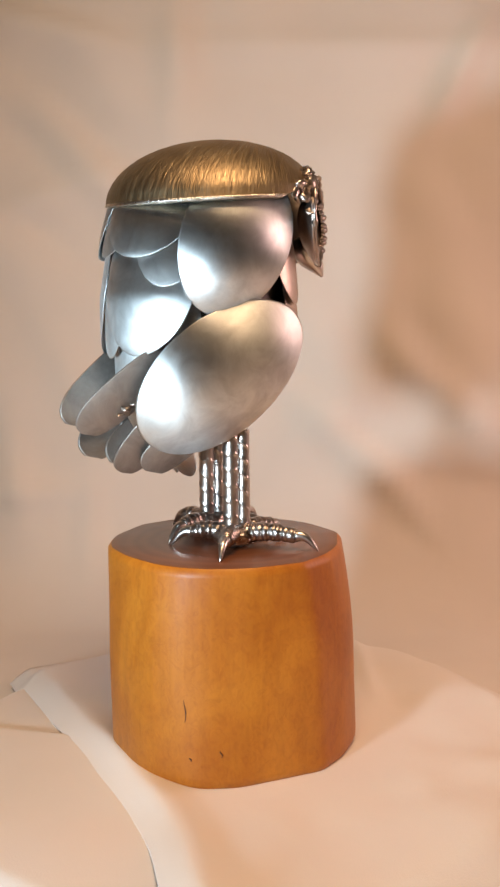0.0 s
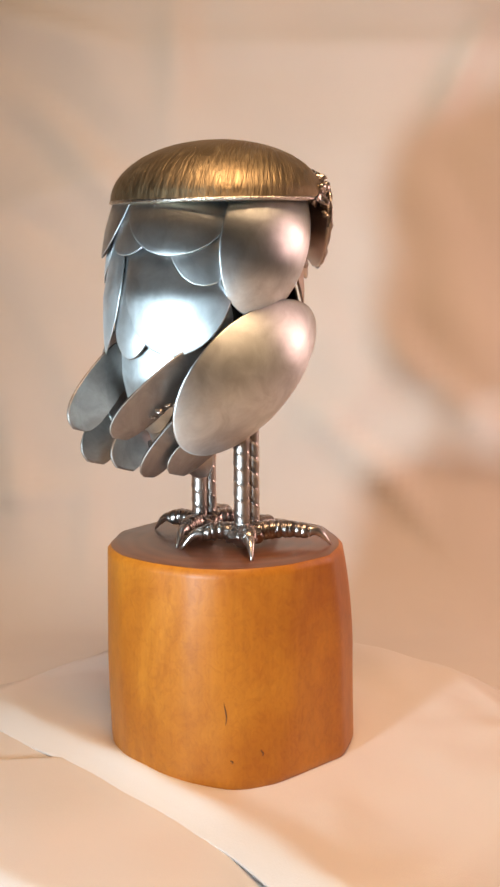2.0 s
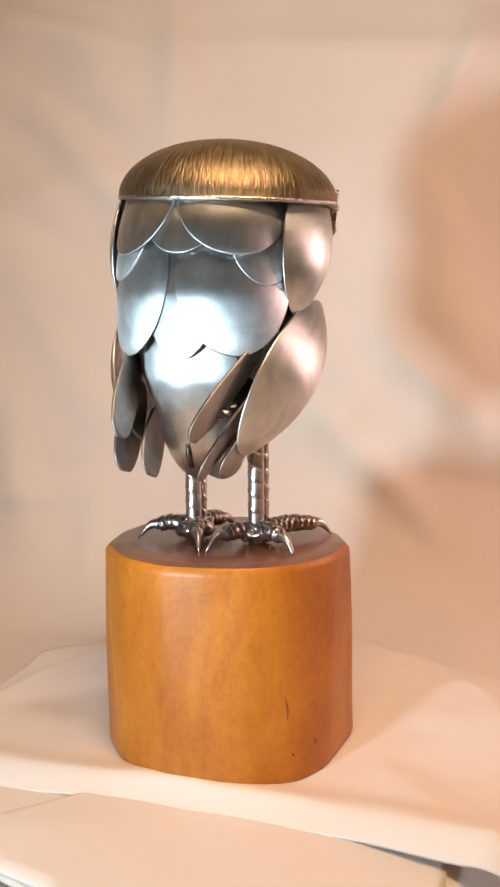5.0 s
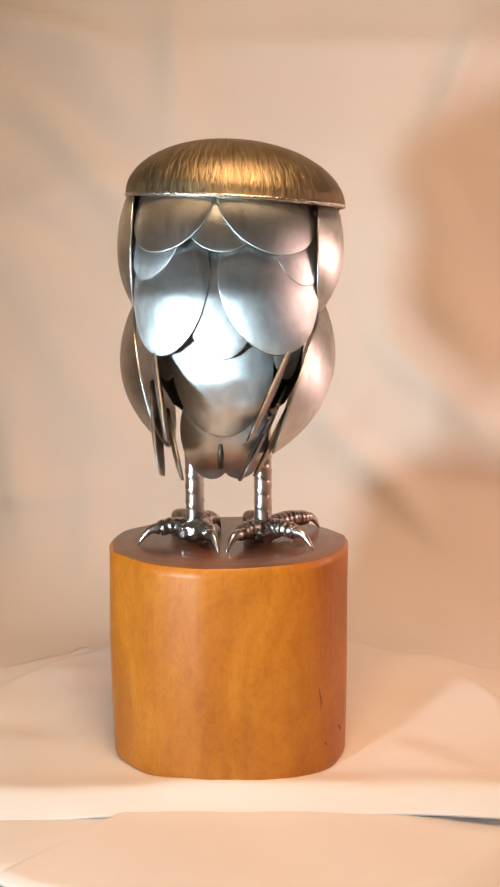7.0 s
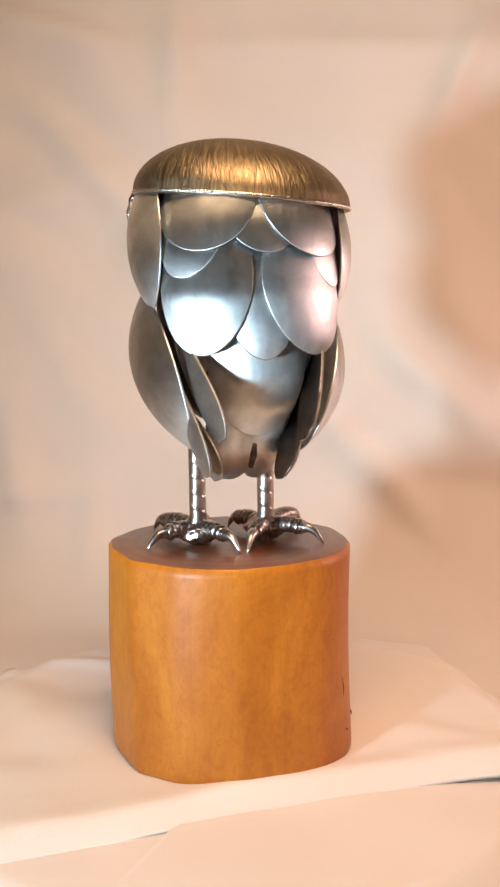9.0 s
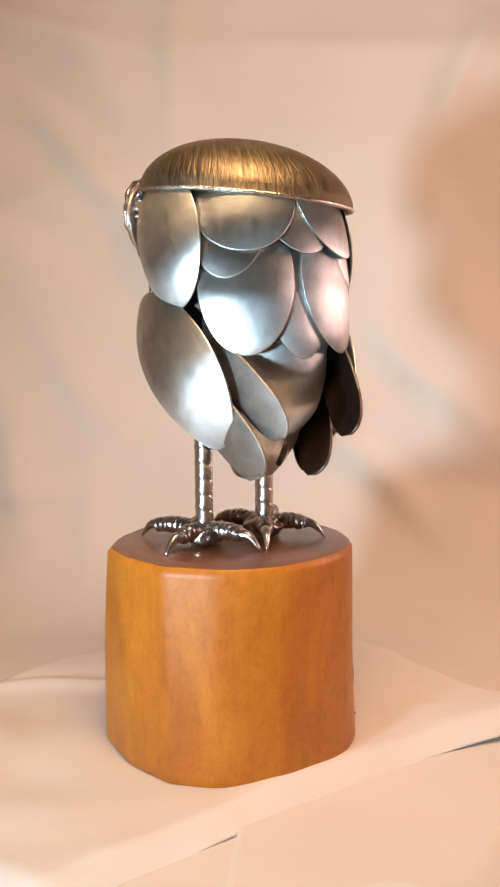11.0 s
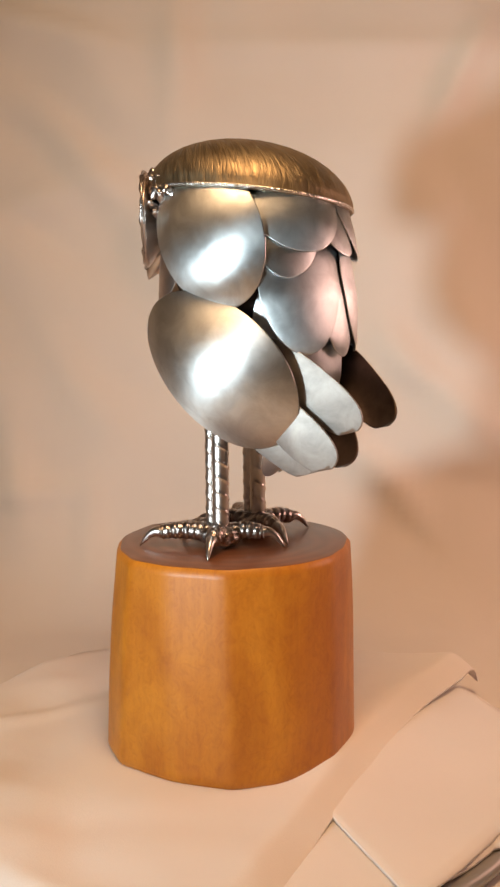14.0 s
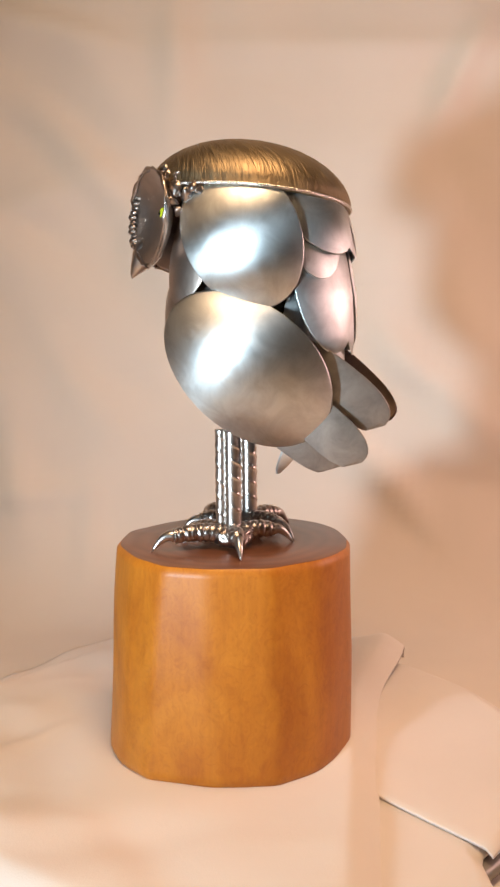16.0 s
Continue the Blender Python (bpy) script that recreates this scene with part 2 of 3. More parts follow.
def build_backdrop():
    """The hanging sheet: it sweeps from the table up behind the turntable, with slack folds."""
    bm = bmesh.new()
    nx, ns = 220, 240
    rows = []
    for j in range(ns + 1):
        s = j / ns * 1.6
        row = []
        for i in range(nx + 1):
            x = -0.9 + 1.8 * i / nx
            flat = 0.30
            if s < flat:
                y, z = YB - 0.10 - (flat - s) * 3.0, -0.022
            else:
                q = s - flat
                r = 0.10
                arc = r * math.pi / 2
                if q < arc:
                    an = q / r
                    y, z = YB - r + r * math.sin(an), -0.022 + r - r * math.cos(an)
                else:
                    y, z = YB + (q - arc) * 0.06, -0.022 + r + (q - arc)
            v = Vector((x * 3.0 + z * 2.2, z * 2.0 - x * 1.0, 1.7))
            fold = noise.noise(v) * 0.018 + noise.noise(v * 2.3 + Vector((4, 1, 0))) * 0.008 + abs(noise.noise(v * 4.5 + Vector((1, 7, 0)))) * 0.009
            ridge = abs(noise.noise(Vector((x * 2.2 - z * 3.4, x * 0.6 + z * 0.8, 7.1))))
            fold += 0.006 * (1 - min(ridge * 2.2, 1)) ** 2
            for x0, z0, x1, z1, amp, wid in CREASES:
                dx, dz = x1 - x0, z1 - z0
                ll = math.hypot(dx, dz)
                along = ((x - x0) * dx + (z - z0) * dz) / ll
                off = ((x - x0) * dz - (z - z0) * dx) / ll
                fold += 2.0 * amp * math.exp(-(off / (wid * 1.15)) ** 2) * smooth01(along, -0.05, 0.05) * (1 - smooth01(along, ll - 0.05, ll + 0.05))
            k = smooth01(s, 0.27, 0.42)
            row.append((x, y - fold * k, z + 0.2 * abs(fold) * (1 - k)))
        rows.append(row)
    grid_skin(bm, rows)
    ob = part("backdrop", bm, M_DROP)
    tagged(ob, "creased white cotton sheet hung behind the turntable", "backdrop", kind="structure")


def slab(name, x0, x1, y0, y1, z0, z1, mat, label, cat):
    bm = bmesh.new()
    bmesh.ops.create_cube(bm, size=1, matrix=Matrix.LocRotScale(((x0 + x1) / 2, (y0 + y1) / 2, (z0 + z1) / 2), None, (x1 - x0, y1 - y0, z1 - z0)))
    ob = part(name, bm, mat, smooth=False)
    return tagged(ob, label, cat, kind="structure")


def build_room():
    # Unseen room box, added so that the steel has surroundings to mirror.
    slab("floor", -1.6, 1.6, -2.2, 1.2, -0.80, -0.75, M_TABLE, "unseen plain dark floor of the room", "floor")
    slab("wall_north", -1.6, 1.6, 1.2, 1.3, -0.8, 1.7, M_WALL, "unseen plain painted wall behind the sheet", "wall")
    slab("wall_south", -1.6, 1.6, -2.3, -2.2, -0.8, 1.7, M_WALL, "unseen plain painted wall of the room", "wall")
    slab("wall_west", -1.7, -1.6, -2.3, 1.3, -0.8, 1.7, M_WALL, "unseen plain painted wall of the room", "wall")
    slab("wall_east", 1.6, 1.7, -2.3, 1.3, -0.8, 1.7, M_WALL, "unseen plain painted wall of the room", "wall")
    slab("ceiling", -1.7, 1.7, -2.3, 1.3, 1.7, 1.78, M_CEIL, "unseen plain painted ceiling of the room", "ceiling")
    slab("table_top", -0.95, 0.95, -0.75, 0.6, -0.06, -0.024, M_TABLE, "plain wooden table top under the sheet", "table")


# ---- the turntable and its cloths ----
def build_turntable():
    root = tagged(new("turntable"), "round grey turntable plate mostly hidden under white cloth", "turntable")
    bm = bmesh.new()
    prof = [(0, -13), (138, -13), (143, -13.6), (146, -15.5), (145, -18.5), (140, -20), (0, -20)]
    rows = [[(r * MM * math.cos(2 * math.pi * k / 96), r * MM * math.sin(2 * math.pi * k / 96), z * MM) for k in range(96)] for r, z in prof[1:-1]]
    vs = grid_skin(bm, rows, closed=True)
    bm.faces.new(vs[0])
    bm.faces.new(vs[-1])
    part("plate", bm, M_PLATE, root)
    bm = tube([(0, 0, -22), (0, 0, -20)], [60, 60], 48)
    part("foot_ring", bm, M_PLATE, root)
    return root


def napkin_edge(x):
    """Line of the napkin's folded front edge, in millimetres."""
    return -71.5 - 0.02 * x - 17 * smooth01(x, 40, 140) + 1.0 * noise.noise(Vector((x * 0.02, 0, 9)))


def napkin_height(x, y):
    """Height of the upper napkin in millimetres at x, y in millimetres: flat under the block, slack outside."""
    r = math.hypot(x, y)
    k = smooth01(r, 66, 106)
    n1 = noise.noise(Vector((x * 0.016, y * 0.016, 3.3)))
    n2 = noise.noise(Vector((x * 0.035, y * 0.035, 8.1)))
    d = y - napkin_edge(x)
    t = min(max(d / 14.0, 0), 1)
    low = -6.7 - 1.7 * (1 - smooth01(x, -80, -52))
    h = low + (-2.6 - low) * (1 - (1 - t) ** 1.8)
    # the hem is bunched up in front of the block
    bunch = 0.25 + 0.65 * math.exp(-((x - 2) / 50) ** 2) + 0.22 * noise.noise(Vector((x * 0.035, 5, 1)))
    h += 4.8 * bunch * math.exp(-((d - 13.5) / (6.5 if d < 13.5 else 11.0)) ** 2) * smooth01(d, 0, 5)
    h += k * (4.0 * n1 + 2.0 * n2) * smooth01(d, 14, 50)
    h += 0.8 * math.exp(-((d - 11) / 5.0) ** 2) * noise.noise(Vector((x * 0.03, 2, 4)))
    # the loose end stands up along the edge
    h += 7.5 * smooth01(x, 38, 122) * math.exp(-((d - 13) / 24) ** 2) + 3.0 * smooth01(x, 112, 140) * math.exp(-(max(d, 0) / 16) ** 2)
    ridge = (x * 0.78 + (y - 62) * 0.62)
    h += k * 8 * math.exp(-(ridge / 16) ** 2) * smooth01(x, 20, 70) * smooth01(d, 30, 70)
    # a shallow crease that runs out from the block
    q = x * 0.45 + y * 0.89 - 78
    h += k * 3.0 * math.exp(-(q / 5.0) ** 2) * (1 - smooth01(x, -20, 30)) * smooth01(d, 20, 50)
    h += k * 3 * smooth01(r, 88, 128) * smooth01(y, -20, 60)
    return h


def build_napkin():
    bm = bmesh.new()
    nx, ny = 150, 120
    rows = []
    for j in range(ny + 1):
        v = (j / ny) ** 1.7
        row = []
        for i in range(nx + 1):
            u = -1 + 2 * i / nx
            over = 0.0
            wob = 3.0 * noise.noise(Vector((u * 2.0, v * 2.0, 5.5)))
            x = 11 + u * (129 + wob)
            if u > 0:
                x += (18 - 25 * (1 - smooth01(v, 0.0, 0.35))) * u * u
                # the loose corner hangs over the plate's edge
                over = max((u - 0.9) / 0.1, 0) * (1 - smooth01(v, 0.0, 0.4))
                x += 11 * over
            else:
                x -= 40 * u * u
            back = math.sqrt(max(156 ** 2 - (abs(x) * 0.80) ** 2, 0))
            y0 = napkin_edge(x)
            y = y0 + (back - y0) * v
            fall = 8.5 * smooth01(math.hypot(x, y), 140, 160) * (1 - smooth01(x, 60, 110) * (1 - smooth01(v, 0.1, 0.4)))
            row.append((x * MM, y * MM, (napkin_height(x, y) - fall - 15 * over ** 2) * MM))
        rows.append(row)
    grid_skin(bm, rows)
    thicken(bm, 0.0012)
    ob = part("napkin", bm, M_CLOTH)
    return tagged(ob, "white cotton napkin with a folded hem, slack folds at its edges", "cloth")


def under_height(x, y):
    r = math.hypot(x, y)
    return -8.6 + smooth01(r, 60, 110) * (0.3 + 0.7 * smooth01(abs(y + 80), 8, 25)) * noise.noise(Vector((x * 0.02, y * 0.02, 0.7)))


def build_under_cloth():
    bm = bmesh.new()
    rows = []
    for j in range(0, 41):
        row = []
        for k in range(160):
            a = 2 * math.pi * k / 160
            deg = (math.degrees(a) + 360) % 360
            bite = smooth01(deg, 224, 231) * (1 - smooth01(deg, 254, 264))
            reach = 162 + 4 * noise.noise(Vector((math.cos(a) * 2, math.sin(a) * 2, 1.0))) - 22 * bite
            r = reach * (0.02 + 0.98 * j / 40)
            x, y = r * math.cos(a), r * math.sin(a)
            h = under_height(x, y) - 2.4 * smooth01(r, reach - 8, reach) - (1 - bite) * 9.0 * smooth01(r, 141, 159)
            row.append((x * MM, y * MM, h * MM))
        rows.append(row)
    vs = grid_skin(bm, rows, closed=True)
    bm.faces.new(vs[0])
    thicken(bm, 0.0014)
    ob = part("under_cloth", bm, M_CLOTH)
    tagged(ob, "creased white cotton cloth spread over the turntable plate", "cloth")
    # a second layer of it, folded back, with a straight free edge
    bm = bmesh.new()
    rows = []
    nu, nv = 90, 46
    for j in range(nv + 1):
        v = j / nv
        row = []
        for i in range(nu + 1):
            u = (i / nu) ** 1.6
            deg = radians(231.5 + 84 * u)
            reach = 145 - 6 * smooth01(u, 0.0, 0.25) + 18 * smooth01(u, 0.30, 0.42)
            ax, ay = -38 + 150 * u, -58 + 2 * u
            x = ax + (reach * math.cos(deg) - ax) * v
            y = ay + (reach * math.sin(deg) - ay) * v
            r = math.hypot(x, y)
            h = under_height(x, y) + 2.5 + 0.7 * noise.noise(Vector((x * 0.03, y * 0.03, 6.0))) * smooth01(u, 0, 0.1)
            h -= 0.5 * math.exp(-(u / 0.01) ** 2)
            h -= 2.2 * smooth01(v, 0.95, 1.0) * (1 - smooth01(u, 0.30, 0.42)) + 9.5 * smooth01(r, 141, 159) * smooth01(u, 0.28, 0.42)
            row.append((x * MM, y * MM, h * MM))
        rows.append(row)
    grid_skin(bm, rows)
    thicken(bm, 0.0014)
    part("folded_layer", bm, M_CLOTH, ob, "folded-back layer of the cloth with a free edge")
    return ob


# ---- the wooden block ----
# angle from the back: radius at the top, half way up and at the foot
BLOCK_R = [(-166, 53.5, 56.7, 58.9), (-151, 53, 56.9, 60), (-132, 55.4, 58.9, 60.4), (-100, 57.5, 58.3, 57), (-82, 57, 57.5, 56.6),
           (-51, 57.3, 58.6, 58.1), (-34, 57.6, 58.6, 58), (-21, 57.4, 58.3, 57.4), (0, 56.2, 57.2, 56.6), (14, 55.9, 57.9, 58.4),
           (33, 57.3, 58.3, 59.0), (50, 57.2, 57.2, 60.0), (65, 56.2, 55.9, 58.1), (83, 55.4, 55.1, 54.8), (114, 54.1, 57.3, 58.6),
           (131, 52.2, 58.3, 58.6), (145, 51.7, 57.8, 59.4), (180, 53, 57, 59)]


def block_radius(phi, f):
    """The block is hewn in flat facets: the nearest facet plane along phi, with softened corners."""
    total = 0.0
    for a, top, mid, low in BLOCK_R:
        c = math.cos(radians(phi - a))
        if c < 0.5:
            continue
        if f < 0.5:
            t = f / 0.5
            h = low + (mid - low) * t * (1.4 - 0.4 * t)
        else:
            t = (f - 0.5) / 0.5
            h = mid + (top - mid) * t * (0.4 + 0.6 * t)
        total += (h / c / 57.0) ** -90
    return 57.0 * total ** (-1 / 90) + 0.9


def build_block():
    root = tagged(new("wooden_block"), "varnished orange-brown wooden block with uneven hewn sides on white cloth", "wooden block")
    seg, lev = 144, 48
    H = 95.0
    rows = []
    for j in range(lev + 1):
        f = j / lev
        z = -4.0 + f * (H + 4.0)
        row = []
        for k in range(seg):
            phi = -180 + 360 * k / seg
            r = block_radius(phi, f)
            p = radians(phi)
            r += 0.7 * noise.noise(Vector((math.sin(p) * 1.6, math.cos(p) * 1.6, z * 0.018)))
            r += 1.1 * math.sin(math.pi * f) * noise.noise(Vector((math.sin(p) * 2, math.cos(p) * 2, 4)))
            edge = max(0, (z - (H - 2.2)) / 2.2)
            r -= 1.6 * edge ** 2
            foot = max(0, (0.5 - z) / 4.5)
            r -= 2.2 * foot ** 1.5
            row.append((r * math.sin(p) * MM, -r * math.cos(p) * MM, z * MM))
        rows.append(row)
    bm = bmesh.new()
    vs = grid_skin(bm, rows, closed=True)
    bm.faces.new(list(reversed(vs[0])))
    part("side", bm, M_WOOD, root)
    bm = bmesh.new()
    trows = []
    for g, dz in ((1.0, 0.0), (0.985, 0.35), (0.6, 0.4), (0.2, 0.4)):
        trows.append([(x * g, y * g, H * MM + dz * MM) for x, y, z in rows[-1]])
    tv = grid_skin(bm, trows, closed=True)
    bm.faces.new(tv[-1])
    part("top", bm, M_TOP, root, "dark brown varnished end-grain top")
    # a shrinkage crack and small pits in the side
    for phi, z0, z1, w in ((41.5, 27, 38, 0.35), (57, 12, 15, 0.3), (44, 10, 11.5, 0.35)):
        pts, rad = [], []
        for i in range(9):
            f = i / 8
            z = z0 + (z1 - z0) * f
            r = block_radius(phi, z / H) - 0.05
            p = radians(phi + 0.5 * math.sin(f * 5))
            pts.append((r * math.sin(p), -r * math.cos(p), z))
            rad.append(0.12 + w * math.sin(math.pi * f) * 0.7)
        part("crack", tube(pts, rad, 6), M_CRACK, root, "thin dark crack in the wood")
    return root


# ---- the metal owl ----
def build_owl():
    owl = tagged(new("metal_owl"), "welded steel spoon owl with brassy cap on a wooden block", "owl sculpture")

    # added inner body; its dark colour stands for the shade between the spoons
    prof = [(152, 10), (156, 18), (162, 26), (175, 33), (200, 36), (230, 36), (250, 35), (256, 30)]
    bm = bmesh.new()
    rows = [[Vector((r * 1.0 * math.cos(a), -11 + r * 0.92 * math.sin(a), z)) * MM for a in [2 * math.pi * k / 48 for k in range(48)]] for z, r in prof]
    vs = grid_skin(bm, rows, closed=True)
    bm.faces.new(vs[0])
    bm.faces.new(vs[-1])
    part("gap_shade_core", bm, M_CORE, owl, "added dark core, coloured as the shade between the spoons")

    # cap
    bm = bmesh.new()
    rows = []
    seg = 96
    for f in (0.0, 0.1, 0.2, 0.3, 0.4, 0.5, 0.6, 0.7, 0.78, 0.84, 0.89, 0.93, 0.96, 0.98, 0.993, 1.0):
        if f == 0:
            continue
        rows.append((f, 26.3 * max(1 - f ** 2.1, 0.0) ** 0.52))
    inner = [(f * 0.97, h - 1.6) for f, h in reversed(rows)]
    allr = rows + [(1.008, -0.9)] + inner

    def cap_point(f, h, a):
        x, y = 3.9 + 49.2 * f * math.cos(a), -10.3 + 46.8 * f * math.sin(a)
        z = 253.2 + h - 0.06 * (x - 3) + 0.08 * (y + 13)
        return Vector((x, y, z)) * MM

    vs = grid_skin(bm, [[cap_point(f, h, 2 * math.pi * k / seg) for k in range(seg)] for f, h in allr], closed=True)
    t0 = bm.verts.new(cap_point(0, 26.3, 0))
    t1 = bm.verts.new(cap_point(0, 24.7, 0))
    for i in range(seg):
        j = (i + 1) % seg
        bm.faces.new((t0, vs[0][i], vs[0][j]))
        bm.faces.new((t1, vs[-1][j], vs[-1][i]))
    def behind_face(bm):
        geom = bm.verts[:] + bm.edges[:] + bm.faces[:]
        bmesh.ops.bisect_plane(bm, geom=geom, plane_co=(-0.044, 0.015, 0.256), plane_no=(0.02, 0.44, -0.9), clear_outer=True)
        return bm

    behind_face(bm)
    part("cap", bm, M_CAP, owl, "domed brass-toned cap with hammered strokes")
    bm = bmesh.new()
    ring = []
    for q in range(8):
        b = 2 * math.pi * q / 8
        ring.append([cap_point(0.999 + 0.009 * math.cos(b) + 0.003 * noise.noise(Vector((k * 0.9, q, 0))), -0.5 + 0.75 * math.sin(b), 2 * math.pi * k / 160) for k in range(160)])
    ring.append(ring[0])
    grid_skin(bm, ring, closed=True)
    bmesh.ops.remove_doubles(bm, verts=bm.verts[:], dist=1e-6)
    behind_face(bm)
    part("cap_rim", bm, M_RIM, owl, "bright ground edge of the cap")

    def under_brim(bm):
        """Cuts away what would stand above the cap's edge."""
        n = Vector((0.06, -0.08, 1.0)).normalized()
        geom = bm.verts[:] + bm.edges[:] + bm.faces[:]
        bmesh.ops.bisect_plane(bm, geom=geom, plane_co=Vector((3, -13, 255.4)) * MM, plane_no=n, clear_outer=True)
        return bm

    def feather(phi_t, z_t, phi_r, z_r, hw, lift_t, lift_r, curl=0.35, egg=0.1, power=2.0, mat=M_FEATHER, label="", bend=0.0):
        """A spoon bowl hammered to the round of the body: an egg-shaped outline laid on it, its rim curled in."""
        a = Vector((radians(phi_t - phi_r) * 45, z_t - z_r))
        half = a.length / 2
        a.normalize()
        sd = Vector((-a.y, a.x))
        cx, cz = radians(phi_t + phi_r) * 45 / 2, (z_t + z_r) / 2
        seg, rings, thick = 48, 9, 0.5

        def ring(rho, drop):
            out = []
            for k in range(seg):
                t = 2 * math.pi * k / seg
                ca, sa = math.cos(t), math.sin(t)
                e = 2.0 / power
                u = half * math.copysign(abs(ca) ** e, ca) * rho
                v = hw * math.copysign(abs(sa) ** e, sa) * rho * (1 - egg * ca) + bend * (u / half) ** 2
                px, pz = cx + a.x * u + sd.x * v, cz + a.y * u + sd.y * v
                f = (u / half + 1) / 2
                r = body_radius(pz) + lift_r + (lift_t - lift_r) * f + 0.9 * f ** 3 + 0.06 * hw * (1 - rho ** 2.2) - curl * rho ** 4 - drop
                out.append(around(math.degrees(px / 45), pz, r) * MM)
            return out

        fr = [i / rings for i in range(1, rings)] + [0.95, 0.98, 0.992, 1.0]
        rows = [ring(r, 0) for r in fr] + [ring(1.008, thick * 0.5)] + [ring(r * 0.985, thick) for r in reversed(fr)]
        bm = bmesh.new()
        vs = grid_skin(bm, rows, closed=True)
        for row in (vs[0], vs[-1]):
            c = bm.verts.new(sum((v.co for v in row), Vector()) / seg)
            for i in range(seg):
                bm.faces.new((c, row[i], row[(i + 1) % seg]))
        c3, a3, s3, n3 = frame_of(around(phi_t, z_t, 45), around(phi_r, z_r, 45), around((phi_t + phi_r) / 2, 0, 45) - Vector((0, -13, 0)))
        lay_uv(bm, c3 * MM, a3, s3)
        return part("feather", under_brim(bm), mat, owl, label)

    # crown row under the cap
    feather(-32, 228, -45, 282, 26.5, 2.2, -2.2)
    feather(26, 226, 31, 278, 27.5, 2.5, -1.6)
    feather(-2, 227, -3, 270, 20, 0.9, -3.5)
    feather(-49, 217, -42, 258, 16, 0.8, -3.0)
    feather(43, 213.7, 46, 258, 16.5, 0.8, -3.0)
    # middle row
    feather(-37, 185, -36, 247, 21, 1.9, -3.6)
    feather(27, 185, 28, 247, 25.5, 2.1, -3.6)
    feather(-3, 183.4, -5, 242, 17.5, 0.2, -6.0)
    # lower back
    feather(-4, 150.5, -4, 208, 26, -0.6, -7.5, power=2.2)
    feather(46, 174, 44, 218, 13.5, -8.0, -8)
    feather(-50, 174, -48, 218, 13.5, -8.0, -8)
    # neck spoons beside the breast
    feather(-138, 207, -122, 250, 15, -3, -3, mat=M_FACE)
    feather(138, 207, 122, 250, 15, -3, -3, mat=M_FACE)
    bm = bowl_mesh((-9, -24, 128.5), (-10, -45, 170), (-0.25, -0.9, -0.45), 12.5, 4.5, egg=0.0)
    part("tail_feather", bm, M_FEATHER, owl)
    bm = bowl_mesh((5, -24, 128.5), (6, -45, 170), (0.25, -0.9, -0.45), 12.5, 4.5, egg=0.0)
    part("tail_feather", bm, M_FEATHER, owl)

    # dark tube drawn on the tail for its shaded slit and the rod inside
    part("tail_slit_pin", tube([(-3.7, -46.6, 147), (-3.8, -45.0, 142), (-3.9, -41.5, 136.5)], [0.9, 1.5, 1.2], 12), M_CORE, owl, "dark tube for the slit of the tail and the pin in it")

    # large side spoons
    for phi_t, z_t, phi_r, z_r, hw, pn, depth, r0 in ((-72, 206.5, -113, 262, 24.5, -92, 9.0, 41.8), (64, 203, 104, 262, 24.5, 86, 11.5, 42.8)):
        pn = radians(pn)
        bm = bowl_mesh(around(phi_t, z_t, 43.6), around(phi_r, z_r, r0), (math.sin(pn), -math.cos(pn), 0), hw, depth, egg=0.05, rings=12, seg=56, flat=2.3, thick=0.7)
        part("side_feather", under_brim(bm), M_FEATHER, owl, "large brushed steel spoon bowl under the cap")
    # wings
    bm = bowl_mesh((-31, -43.5, 151.5), (-37, 19, 205), (-1.0, 0.12, -0.24), 29.3, 14.5, egg=-0.04, rings=14, seg=56, flat=2.1)
    part("wing", bm, M_WING, owl, "large brushed steel serving spoon bowl")
    bm = bowl_mesh((21, -52, 149), (43, 11, 201), (1.0, -0.06, -0.34), 29, 14.5, egg=-0.04, rings=14, seg=56, flat=2.1)
    part("wing", bm, M_WING, owl, "large brushed steel serving spoon bowl")
    # flat blades behind the wings
    for tip, root, nrm, hw in (
        ((-25.6, -71.5, 154), (-33, -30, 190), (-1, 0.22, 0.1), 9.5),
        ((-29, -61.6, 138), (-34, -25, 172), (-1, 0.2, 0.0), 9.5),
        ((-21, -52, 135), (-28, -18, 158), (-1, 0.2, 0.0), 9),
        ((8.7, -75.7, 153), (29, -38, 190), (1, 0.35, 0.1), 9),
        ((5.5, -57, 134), (25, -32, 170), (1, 0.27, 0.0), 9),
        ((12, -48, 135), (26, -20, 158), (1, 0.35, 0.0), 8.5),
    ):
        a = (Vector(tip) - Vector(root)).normalized()
        bm = bowl_mesh(Vector(tip) + a * 1.0, root, nrm, hw + 0.5, 1.4, egg=-0.14, thick=1.3, power=2.5)
        cut = bmesh.ops.bisect_plane(bm, geom=bm.verts[:] + bm.edges[:] + bm.faces[:], plane_co=(Vector(tip) + Vector((0, 0, -1.2))) * MM,
                                     plane_no=(a * 0.45 + Vector((0, 0, -1))).normalized(), clear_outer=True)
        bmesh.ops.holes_fill(bm, edges=[e for e in cut["geom_cut"] if isinstance(e, bmesh.types.BMEdge)])
        bmesh.ops.recalc_face_normals(bm, faces=bm.faces)
        # inward faces take the shade-dark material, on the right-side blades only
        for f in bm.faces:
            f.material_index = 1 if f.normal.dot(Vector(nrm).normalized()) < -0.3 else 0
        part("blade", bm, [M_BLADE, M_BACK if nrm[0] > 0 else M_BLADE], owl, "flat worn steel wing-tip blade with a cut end")

